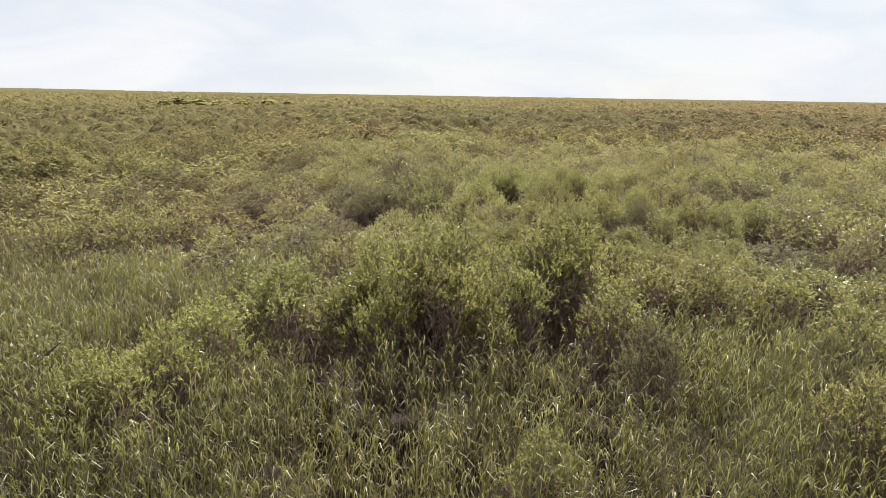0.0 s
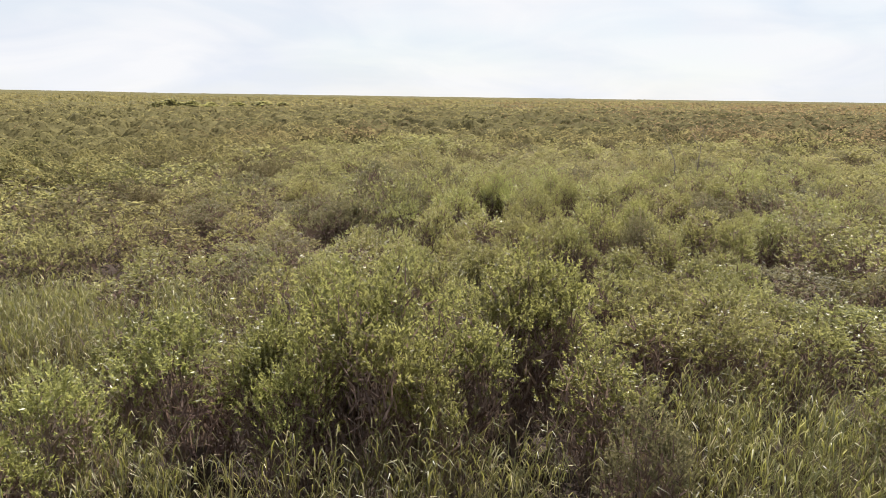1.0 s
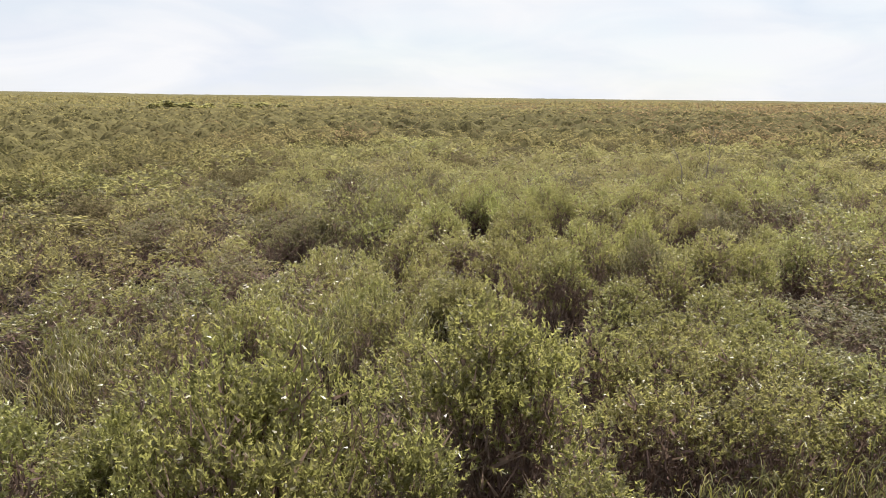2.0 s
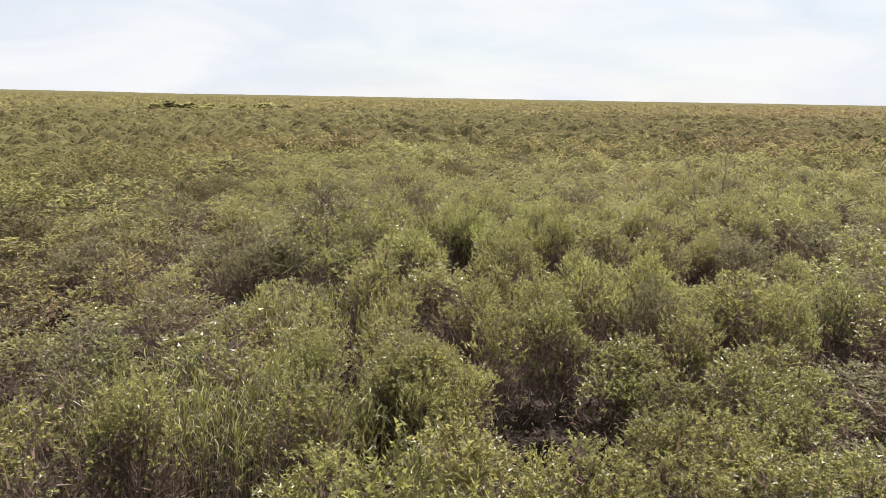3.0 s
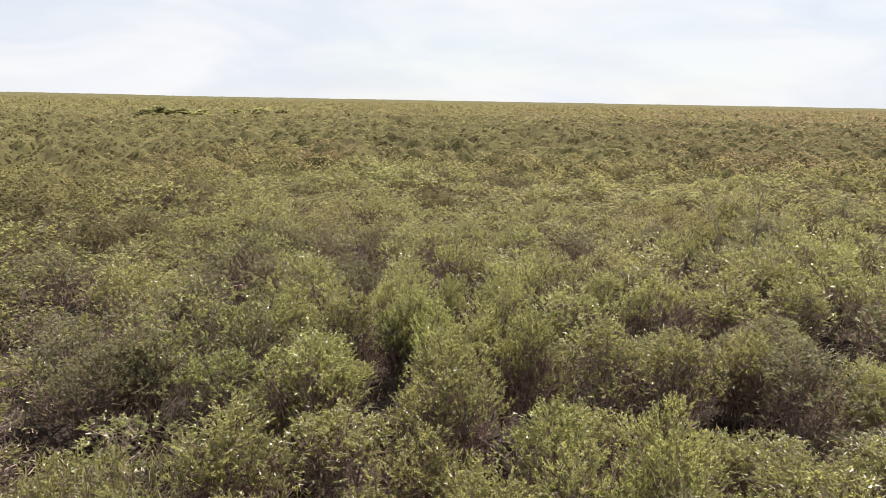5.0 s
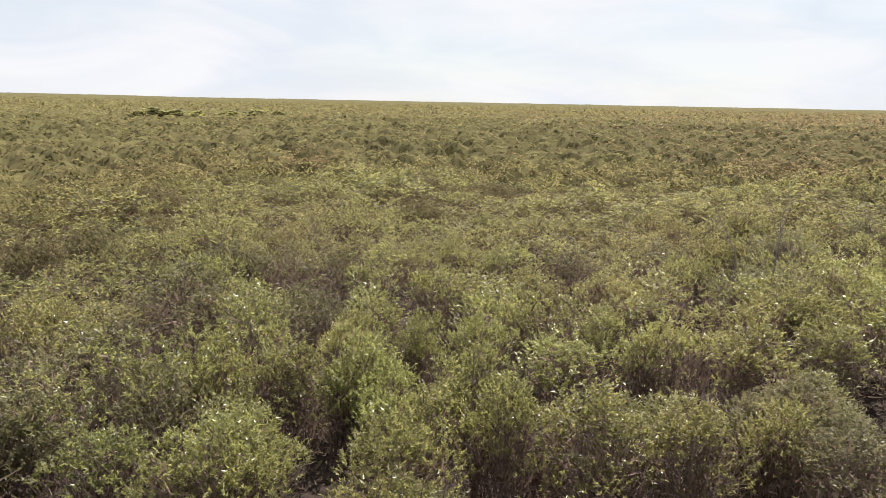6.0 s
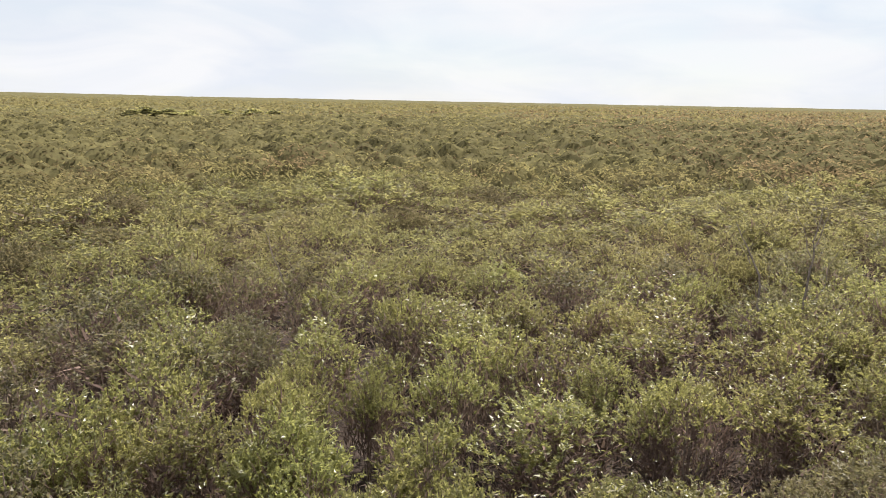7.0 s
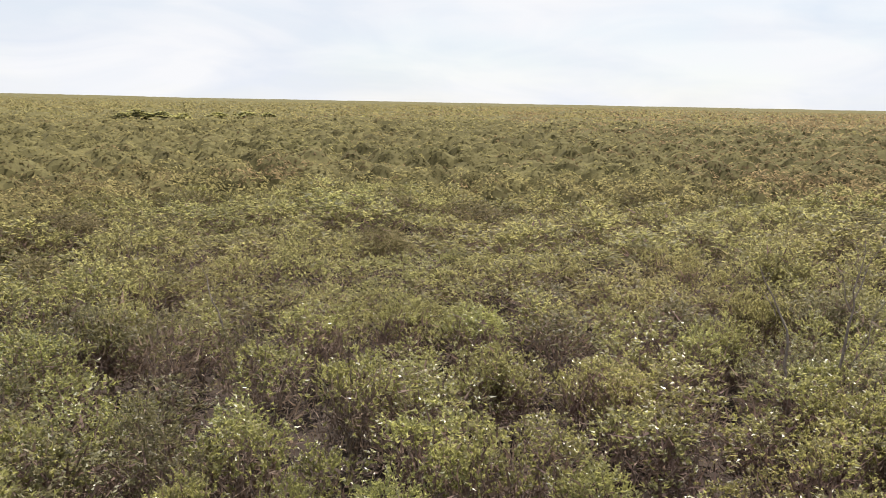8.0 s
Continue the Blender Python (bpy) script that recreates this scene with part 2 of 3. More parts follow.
def limb(a, b, sag, rnd, steps=4, crook=0.04):
    """Points along a crooked limb from a to b that first climbs, then bends out."""
    a, b = Vector(a), Vector(b)
    out = []
    for i in range(steps + 1):
        t = i / steps
        p = a.lerp(b, t)
        p.x, p.y = a.x + (b.x - a.x) * t ** sag, a.y + (b.y - a.y) * t ** sag
        if 0 < i < steps:
            p += Vector((rnd.uniform(-1, 1), rnd.uniform(-1, 1), 0)) * crook
        out.append(p)
    return out


def part(name, mesh, parent, label=""):
    ob = new(name, mesh)
    ob.parent = parent
    return tagged(ob, label)


def bm_mesh(name, bm, material):
    me = bpy.data.meshes.new(name)
    bm.normal_update()
    bm.to_mesh(me)
    bm.free()
    me.materials.append(material)
    return me


# ---- lie of the land, in plan ----
def noise2(x, y, seed=0.0):
    """Smooth noise from 0 to 1 over the plan, one cell a metre."""
    def h(i, j):
        v = np.sin(i * 127.1 + j * 311.7 + seed * 74.7) * 43758.5453
        return v - np.floor(v)
    i, j = np.floor(x), np.floor(y)
    u, v = x - i, y - j
    u, v = u * u * (3 - 2 * u), v * v * (3 - 2 * v)
    return (h(i, j) * (1 - u) + h(i + 1, j) * u) * (1 - v) + (h(i, j + 1) * (1 - u) + h(i + 1, j + 1) * u) * v


def canopy(x, y):
    """Height of the closed scrub far off: rounded domes, one to each shrub, that run into one another."""
    far = np.clip((np.hypot(x, y) - 900) / 2200, 0, 1)
    wide = 2.5
    i, j = np.floor(x / wide), np.floor(y / wide)
    best = np.full(np.shape(x), 0.8)
    for di in (-1, 0, 1):
        for dj in (-1, 0, 1):
            u, v, w = (np.mod(np.sin((i + di) * k + (j + dj) * m) * 43758.5453, 1.0) for k, m in ((127.1, 311.7), (269.5, 183.3), (419.2, 371.9)))
            r2 = (x - (i + di + 0.15 + 0.7 * u) * wide) ** 2 + (y - (j + dj + 0.15 + 0.7 * v) * wide) ** 2
            best = np.maximum(best, 2.7 + 1.7 * w - (0.3 + 0.25 * u) * r2)
    return (best + 0.35 * noise2(x / 0.7, y / 0.7, 1) + 0.9 * (noise2(x / 14, y / 14, 2) - 0.5) + 0.5 * noise2(x / 35, y / 35, 3)
            - 1.5 * np.exp(-((x + 84) ** 2 / 1200 + (y - 262) ** 2 / 2000))
            + far * (2.5 * noise2(x / 90, y / 300, 4) ** 2 + 5.0 * np.clip((-x / np.maximum(np.abs(y), 1.0) - 0.36) / 0.2, 0, 1)))


def nearness(x, y):
    """How close the line of flight comes to a plant that lies ahead of it: small beside the line, growing outwards and onwards."""
    side = np.abs((x - 0.75) - 0.204 * (y - 3.1))
    return np.maximum(np.maximum(side / 0.6, y - 38.0), 9.0) + 4 * np.maximum(12.0 - y, 0)


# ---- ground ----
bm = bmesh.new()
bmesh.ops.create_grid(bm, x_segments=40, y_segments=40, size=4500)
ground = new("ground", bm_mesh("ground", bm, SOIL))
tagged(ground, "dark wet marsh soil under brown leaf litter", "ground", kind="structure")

# ---- willows and darker shrubs that stand out: x, y, radius, height ----
WILLOWS_A = [(2.3, 14.4, 0.55, 2.8), (7.6, 15.0, 0.6, 3.7), (-5.5, 15.4, 0.75, 3.6), (-7.4, 17.2, 0.75, 3.6), (-4.5, 18.3, 0.8, 3.9), (0.3, 19.3, 0.8, 5.1), (1.55, 19.2, 0.6, 4.2), (-0.7, 19.0, 0.6, 4.2), (-1.3, 20.0, 0.65, 4.3), (-5.0, 17.0, 0.65, 3.7),
             (-6.1, 16.3, 0.65, 3.4), (9.9, 19.7, 0.75, 3.6), (1.9, 20.3, 0.80, 4.7), (4.5, 20.1, 0.83, 3.9), (-1.1, 20.5, 0.85, 4.5), (0.9, 20.4, 0.90, 5.4),
             (-0.1, 20.5, 0.90, 5.2), (-3.2, 20.5, 0.95, 4.2), (4.0, 22.2, 0.85, 4.9), (3.2, 22.4, 0.90, 5.2), (7.7, 22.9, 0.89, 3.6), (6.0, 23.1, 0.97, 3.8),
             (11.4, 25.8, 1.11, 3.2), (-2.9, 26.5, 0.83, 3.8), (8.1, 27.9, 0.90, 3.4), (1.1, 28.1, 0.75, 3.7), (-1.9, 28.2, 0.75, 3.6)]
WILLOWS_B = [(2.9, 31.0, 0.86, 3.5), (3.2, 30.6, 1.25, 3.5), (11.3, 31.3, 0.78, 2.9), (-7.9, 31.8, 1.01, 2.9), (7.4, 32.2, 0.80, 3.0), (-1.6, 32.5, 1.06, 3.2),
             (7.8, 32.8, 0.87, 3.1), (-4.4, 33.0, 0.83, 2.6), (0.1, 33.2, 0.84, 3.2), (4.8, 33.2, 0.75, 3.8), (9.4, 33.5, 0.80, 3.6), (6.0, 33.6, 0.75, 3.7),
             (-2.2, 34.2, 1.12, 3.0), (11.9, 34.5, 0.75, 3.9), (4.2, 35.2, 0.76, 3.7), (15.2, 35.6, 1.08, 3.6), (11.1, 35.7, 0.98, 4.1), (5.8, 35.8, 0.79, 3.9),
             (7.5, 36.1, 0.80, 4.1), (14.5, 36.9, 0.77, 3.7), (9.6, 38.6, 0.76, 4.0), (-7.6, 39.3, 0.95, 2.9), (-6.2, 41.0, 0.94, 2.5)]
WILLOWS_C = [(5.1, 41.8, 0.85, 4.1), (2.0, 42.8, 0.91, 3.6), (-1.1, 42.9, 0.76, 3.4), (7.2, 43.3, 0.75, 4.3), (9.0, 43.6, 1.07, 4.0),
             (11.0, 43.8, 0.82, 3.7), (-3.2, 45.0, 1.00, 3.5), (6.6, 45.1, 0.89, 4.4), (2.0, 46.3, 0.89, 3.9), (-0.3, 46.6, 1.30, 4.1), (8.9, 48.4, 1.15, 3.6),
             (3.2, 49.8, 0.75, 3.7), (-4.2, 49.8, 1.16, 3.5), (6.8, 49.9, 0.75, 3.8), (14.6, 50.1, 1.09, 3.5), (10.4, 50.9, 0.75, 3.6), (-7.3, 51.7, 1.26, 3.5),
             (8.2, 51.9, 0.77, 3.9), (-0.8, 52.7, 1.03, 3.6), (9.5, 52.8, 0.87, 3.6), (15.6, 52.9, 0.88, 3.7), (2.9, 53.5, 0.98, 3.4)]
WILLOWS_D = [(11.7, 53.8, 1.05, 3.4), (17.6, 54.7, 1.43, 3.8), (13.2, 55.3, 1.17, 3.3), (-0.9, 56.6, 1.03, 3.7), (-3.6, 56.9, 1.05, 3.8), (6.6, 57.5, 1.09, 3.2),
             (2.4, 57.6, 1.02, 3.6), (11.7, 58.1, 1.34, 3.2), (18.4, 58.1, 1.12, 3.7), (13.7, 58.2, 1.12, 3.2), (21.9, 59.1, 1.23, 3.8), (8.8, 59.4, 1.35, 3.0),
             (-3.4, 61.3, 1.32, 3.7), (2.9, 61.8, 1.06, 3.8), (13.8, 62.2, 1.17, 3.3), (16.3, 62.8, 1.20, 3.2), (7.7, 65.4, 1.43, 2.6), (18.5, 65.4, 1.22, 3.8),
             (22.5, 65.6, 1.23, 3.8), (5.5, 66.2, 1.36, 2.8), (-6.7, 67.7, 2.20, 3.6), (22.6, 73.0, 1.70, 3.6)]
DARKS_A = [(4.8, 17.8, 0.58, 3.8), (15.8, 30.5, 0.82, 3.1), (-16.3, 31.8, 0.75, 3.4), (8.7, 34.9, 0.76, 4.0), (-8.8, 39.1, 0.78, 2.9), 
           (-21.5, 42.4, 1.18, 3.5), (-10.0, 43.0, 1.64, 3.1), (13.9, 43.0, 1.01, 3.6), (-3.9, 43.4, 1.32, 3.3), (-0.2, 44.5, 0.86, 3.9), (14.2, 46.2, 1.57, 3.4),
           (-14.9, 47.6, 1.34, 3.4), (18.6, 47.7, 1.10, 3.6), (-16.2, 48.1, 1.16, 3.4), (0.1, 50.9, 1.05, 3.7)]
DARKS_B = [(1.8, 51.9, 0.85, 3.6), (-1.8, 52.3, 1.04, 3.6), (-10.6, 52.8, 1.04, 3.5), (0.8, 53.3, 0.75, 3.6), (1.2, 59.0, 0.75, 3.7), (16.9, 59.1, 1.02, 3.5),
           (-1.2, 59.5, 0.88, 3.7), (-3.3, 60.0, 1.06, 3.7), (-12.8, 60.6, 1.41, 3.6), (10.9, 62.9, 1.11, 3.2), (-11.7, 63.8, 1.55, 3.6), (20.8, 64.1, 1.70, 4.0),
           (-10.4, 67.7, 1.01, 3.6), (3.2, 77.8, 1.49, 3.5), (-15.7, 80.0, 2.20, 3.6)]
DARKS_C = [(18.5, 57.2, 0.9, 3.7), (-4.3, 60.2, 1.1, 3.6), (15.3, 64.2, 1.1, 3.3), (-4.2, 30.2, 0.80, 2.9), (-2.8, 29.3, 0.70, 2.8), (-5.5, 33.5, 0.90, 2.9), (-3.0, 44.0, 0.90, 3.3), (-1.9, 46.1, 0.80, 3.4), (-4.6, 47.6, 1.00, 3.3), (-3.4, 49.5, 0.90, 3.3), (-5.8, 45.0, 0.90, 3.0), (-4.8, 36.5, 0.90, 2.8)]
WILLOWS_E = [(3.8, 25.8, 0.9, 4.0), (5.7, 25.9, 0.8, 3.8), (-4.6, 22.1, 1.0, 3.7), (5.1, 39.6, 0.9, 4.2), (1.3, 37.9, 1.0, 3.8), (7.3, 38.4, 0.9, 3.9), (0.6, 48.2, 0.9, 4.6), (-1.7, 45.5, 0.9, 4.3),
             (1.9, 41.5, 0.9, 4.1), (3.3, 52.5, 0.8, 3.7), (5.6, 43.3, 0.8, 4.1), (-5.5, 64.0, 1.15, 4.3), (-0.4, 51.2, 0.9, 4.0), (5.0, 56.1, 0.8, 3.9), (7.3, 52.6, 0.9, 4.0), (1.6, 54.0, 0.9, 3.7),
             (-4.2, 57.2, 1.0, 3.6), (11.7, 48.6, 0.9, 4.2), (22.0, 72.8, 1.15, 4.4), (7.0, 26.0, 0.9, 3.5), (8.6, 26.4, 0.9, 3.4), (10.2, 26.8, 0.9, 3.3), (9.0, 28.6, 0.8, 3.0), (7.4, 28.4, 0.8, 3.1), (10.0, 23.6, 0.9, 3.3), (12.2, 23.4, 0.9, 3.2), (8.9, 24.6, 0.8, 3.2), (14.0, 25.0, 0.9, 3.2), (1.9, 35.6, 0.7, 3.3), (8.4, 31.2, 0.8, 2.8), (9.8, 31.6, 0.85, 3.1), (11.0, 32.8, 0.8, 3.1), (10.2, 30.0, 0.8, 2.9), (-0.4, 36.2, 0.7, 3.0), (-1.8, 37.4, 0.7, 2.9), (17.5, 56.4, 0.85, 3.6), (16.1, 56.7, 0.9, 3.5)]
BRIGHTS = [(8.9, 36.2, 0.7, 4.3), (4.0, 45.7, 0.8, 4.3), (4.8, 50.4, 0.6, 3.3), (0.6, 31.5, 0.75, 3.2), (1.1, 41.8, 0.75, 3.0), (-0.3, 42.5, 0.75, 3.3), (4.7, 44.4, 0.75, 4.1), (3.9, 45.8, 0.75, 4.2), (5.0, 52.3, 0.75, 3.1),
           (5.2, 57.2, 0.75, 3.4), (25.1, 80.0, 2.20, 3.6)]
# gaps where the dark floor shows: x, y, radius
GAPS = [(5.6, 32.3, 1.4), (5.5, 29.6, 1.2), (-1.0, 45.0, 0.9), (-1.0, 45.4, 0.7), (3.1, 44.5, 0.8), (2.6, 20.9, 0.8), (3.0, 42.3, 0.7), (5.8, 31.3, 1.1), (-3.7, 17.3, 0.9), (5.8, 56.4, 0.7), (1.8, 53.7, 0.7), (4.5, 52.7, 0.7), (-2.4, 47.9, 0.7), (-0.8, 56.6, 0.6), (0.8, 17.9, 0.9), (2.4, 19.2, 0.9), (-0.3, 18.4, 0.9), (0.6, 18.9, 0.9), (-3.1, 18.9, 0.9)]

GAPS += [(3.9, 42.0, 0.8), (3.4, 44.7, 0.6), (-1.8, 17.2, 1.3), (3.0, 17.2, 1.2), (-3.0, 31.7, 0.6), (-1.5, 31.8, 0.6), (0.0, 33.9, 0.6), (1.8, 36.3, 0.3), (2.2, 30.8, 0.5), (-8.5, 39.3, 0.6), (-4.6, 45.7, 0.6), (2.3, 47.5, 0.6), (-2.0, 53.5, 0.6), (4.4, 49.9, 0.7), (4.2, 59.9, 0.6), (-2.9, 47.5, 0.6),
         (-6.6, 57.8, 0.6), (7.4, 47.5, 0.6), (-1.0, 64.4, 0.6), (1.9, 59.8, 0.6), (1.5, 53.2, 0.6), (-1.5, 56.7, 0.6), (11.2, 56.4, 0.6), (8.4, 54.9, 0.6), (5.3, 54.0, 0.6)]

GAPS += [(2.4, 41.4, 0.5), (10.9, 42.6, 0.8), (6.1, 47.3, 0.6), (-1.5, 52.8, 0.5), (2.7, 47.0, 0.6), (-2.1, 48.2, 0.5), (9.4, 48.3, 0.6), (11.2, 57.2, 0.6), (9.1, 57.2, 0.5), (3.9, 57.2, 0.5), (13.7, 57.2, 0.5),
         (-0.4, 57.6, 0.5), (0.1, 62.2, 0.6), (6.4, 63.6, 0.6), (20.6, 62.8, 0.6), (-2.8, 38.6, 0.9), (3.3, 43.4, 0.7), (-1.7, 47.0, 0.7), (-1.2, 44.4, 0.6), (2.6, 45.9, 0.6)]


def lie(x, y):
    """Height of the scrub along the flight: it swells into low domes of older, taller plants."""
    z = 3.2
    for a, b, c, rise in ((0.6, 19.6, 2.0, 1.4), (3.5, 22.2, 1.6, 1.3), (7.0, 35.2, 3.4, 0.9), (3.5, 45.2, 4.5, 0.9), (18.0, 60.0, 4.0, 0.6), (-4.5, 40.0, 3.5, -0.7), (11.0, 29.0, 4.0, -0.5)):
        z = z + rise * np.exp(-((x - a) ** 2 + (y - b) ** 2) / (c * c))
    return float(z)


def reedy(x, y):
    """True inside the reed beds."""
    front = (y < np.where((x > -2.2) & (x < 4.6), 18.5, np.where(x < 0, 20.0, 22.0)) + 0.8 * np.sin(x * 0.9)) & (np.abs(x - 0.75) < 20)
    left = (x < -5.4 + 0.16 * (y - 21)) & (y < 30.5 + 0.15 * x) & (x > -21)
    pocket = (np.hypot((x + 0.9) / 3.9, (y - 30.4) / 2.2) < 1)
    return (front | left | pocket) & (y > 9.5) & (np.abs(x - 0.7) < 0.62 * (y - 3) + 3)


wanted = [(p, "bright" if p[1] < 23 and p[0] < 6.5 else "willow") for p in WILLOWS_A + WILLOWS_B + WILLOWS_C + WILLOWS_D + WILLOWS_E] + [(p, "dark") for p in DARKS_A + DARKS_B + DARKS_C] + [(p, "bright") for p in BRIGHTS]
rnd = random.Random(7)
# a broad bush is a dome of several plants
single = []
for (x, y, r, hgt), kind in wanted:
    if r < 1.2:
        single.append(((x, y, r, hgt), kind))
        continue
    single.append(((x, y, r * 0.6, hgt), kind))
    for k in range(5):
        a = 1.257 * k + rnd.uniform(-0.3, 0.3)
        single.append(((x + 0.62 * r * math.cos(a), y + 0.62 * r * math.sin(a), r * 0.5, hgt - rnd.uniform(0.25, 0.6)), kind))
# the gaps stay open
wanted = [w for w in single if all(math.hypot(w[0][0] - a, w[0][1] - b) > 0.8 * c for a, b, c in GAPS) or w[0][1] < 24]
taken = [(p[0], p[1], p[2]) for p, _ in wanted]
cells = {}
for t in taken:
    cells.setdefault((int(t[0] // 4), int(t[1] // 4)), []).append(t)


def room(x, y, r, slack):
    for i in (-1, 0, 1):
        for j in (-1, 0, 1):
            for a, b, c in cells.get((int(x // 4) + i, int(y // 4) + j), ()):
                if math.hypot(a - x, b - y) < (c + r) * slack:
                    return False
    return True


STEP = 1.35
for i in range(int(195 / STEP)):
    for j in range(int(141 / STEP)):
        x, y = -90 + i * STEP + rnd.uniform(-0.6, 0.6), -3.0 + j * STEP + rnd.uniform(-0.6, 0.6)
        r, hgt, kind_roll, thin = rnd.uniform(0.7, 1.3), lie(-90 + i * STEP, -3.0 + j * STEP) * rnd.uniform(0.7, 1.13), rnd.random(), rnd.random()
        far_off = nearness(x, y)
        if far_off > 62:
            continue
        if far_off > 15:
            hgt *= 0.8 + 0.42 * float(noise2(np.float64(x / 4.5), np.float64(y / 4.5), 31))
        if far_off > 37:
            r, hgt = r * 1.45, hgt * (0.82 + 0.22 * r)
        if reedy(np.float64(x), np.float64(y)) and (thin > 0.03 or y < 25):
            continue
        if any(math.hypot(x - a, y - b) < c + r * 0.4 for a, b, c in GAPS) or not room(x, y, r, 0.84 if far_off < 16 else 0.78):
            continue
        dark = kind_roll < 0.06 + 0.07 * (x > 9 + 0.12 * y) + 0.4 * max(0.0, float(noise2(np.float64(x / 9), np.float64(y / 9), 9)) - 0.55)
        wanted.append(((x, y, r, hgt), "dark" if dark else "willow"))
        cells.setdefault((int(x // 4), int(y // 4)), []).append((x, y, r))


def twigs(rng, mids, each):
    """Thin dead twigs and curled brown leaves inside the lobes of a crown and down to its foot."""
    c, size = mids
    p = np.repeat(c, each, axis=0) + rng.normal(size=(len(c) * each, 3)) * np.repeat(size, each)[:, None] * 0.42
    f = rng.uniform(0.25, 1.0, (len(p), 1)) ** 0.5
    p = p * np.concatenate([0.45 + 0.55 * f, 0.45 + 0.55 * f, f], 1)
    way = unit(rng.normal(size=p.shape) * 0.6 + np.array([0, 0, 1.0]) + p * np.array([0.4, 0.4, 0]))
    long = rng.uniform(0.12, 0.36, len(p)) * min(1 + 8 / each, 1.5)
    return blades(rng, p, way, long, long * rng.uniform(0.05, 0.13, len(p)) * min(1 + 8 / each, 1.6), 3, 0.0)


def shrub(kind, rng, rnd, radius, height, near):
    """One shrub: an Empty at its foot, with its trunk, its crown and the dead growth inside."""
    thing = new({"willow": "willow_shrub", "dark": "wax_myrtle_shrub", "bright": "young_willow"}[kind])
    lobes, shoots, per, ln, wd, each = (24, 600, 13, 0.07, 0.03, 60) if near else (20, 255, 9, 0.088, 0.043, 25)
    co, mids = crown(rng, radius, height, lobes, shoots, per, ln, wd, 3)
    part("crown", mesh_of("crown", co, 3, {"willow": WILLOW, "dark": DARK, "bright": BRIGHT}[kind]), thing)
    part("inner_foliage", mesh_of("inner_foliage", twigs(rng, mids, each), 3, TWIGS), thing, "dead brown twigs and leaves inside")
    bm = bmesh.new()
    for c in mids[0][:9 if near else 6]:
        pts = [Vector((0, 0, -0.03))] + limb((0, 0, 0.12), c, 1.5, rnd, 3)
        tube(bm, pts, 0.03, 0.01, 3)
        q = pts[3] + Vector((rnd.uniform(-0.4, 0.4), rnd.uniform(-0.4, 0.4), rnd.uniform(0.15, 0.6)))
        tube(bm, [pts[3], (pts[3] + q) / 2 + Vector((0.02, 0.02, 0)), q], 0.01, 0.004, 3)
    bmesh.ops.remove_doubles(bm, verts=bm.verts[:], dist=0.012)
    part("trunk", bm_mesh("trunk", bm, BARK), thing, "forked grey-brown trunk and limbs")
    if kind == "willow":
        return tagged(thing, "bushy willow shrub with narrow yellow-green leaves", "shrub", "willow shrubs of the marsh")
    if kind == "bright":
        return tagged(thing, "young willow with fresh light green leaves", "shrub", "young willows")
    return tagged(thing, "dark grey-green shrub with small glossy leaves", "shrub", "dark shrubs of the marsh")


NEAR_WIDE, NEAR_TALL = 1.1, 3.6
stock, midstock, farstock, innerstock = {}, {}, {}, []
for k, kind in enumerate(("willow", "dark", "bright")):
    rng = np.random.default_rng(11 + k)
    for near in (True, False):
        stock[kind, near] = [shrub(kind, rng, random.Random(50 + 7 * i + k), NEAR_WIDE, NEAR_TALL, near) for i in range(6 if near else 5)]
    midstock[kind] = [crown(np.random.default_rng(200 + i), NEAR_WIDE, NEAR_TALL, 18, 205, 6, 0.1, 0.052, 3) for i in range(6)]
    farstock[kind] = [crown(np.random.default_rng(300 + i), NEAR_WIDE, NEAR_TALL, 16, 165, 5, 0.13, 0.066, 3, 0.1) for i in range(8)]

order = sorted(wanted, key=lambda w: float(nearness(np.float64(w[0][0]), np.float64(w[0][1]))))
count = {"willow": 0, "dark": 0, "bright": 0}
used = {}
joined = {"willow": [], "dark": [], "bright": []}
inner, shade = [], []
for (x, y, r, hgt), kind in order:
    d = float(nearness(np.float64(x), np.float64(y)))
    turn, sx = rnd.uniform(0, 6.283), r / NEAR_WIDE * rnd.uniform(1.38, 1.6)
    m = Matrix.LocRotScale((x, y, 0), Euler((0, 0, turn)), (sx, sx, hgt / NEAR_TALL))
    if count[kind] < 300 and d < 36:
        count[kind] += 1
        model = rnd.choice(stock[kind, d < (16.0 if y < 24 else 13.0)])
        if model in used:
            copy_thing(model, m)
        else:
            used[model] = m
    else:
        a, here = np.array(m.to_3x3()), np.array([x, y, 0.0])
        if d < 38:
            co, mids = rnd.choice(midstock[kind])
            inner.append(twigs(np.random.default_rng(len(inner)), mids, 4) @ a.T + here)
        else:
            co, mids = rnd.choice(farstock[kind])
            inner.append(twigs(np.random.default_rng(len(inner)), mids, 3) @ a.T + here)
        # added brown-olive fill: the shade inside the crowns put into leaf colour
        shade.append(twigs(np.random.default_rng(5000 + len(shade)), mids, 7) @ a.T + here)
        joined[kind].append(co @ a.T + here)
tagged(new("scrub_twigs", mesh_of("scrub_twigs", np.concatenate(inner), 3, TWIGS)), "dead brown twigs inside the scrub", "scrub", kind="stuff")
tagged(new("scrub_inner_leaves", mesh_of("scrub_inner_leaves", np.concatenate(shade), 3, DARK_TUFT)), "dull fill leaves coloured as the shade inside the scrub", "scrub", kind="stuff")
for group in stock.values():
    for model in group:
        if model in used:
            model.matrix_basis = used[model]
        else:
            for c in list(model.children):
                bpy.data.objects.remove(c)
            bpy.data.objects.remove(model)
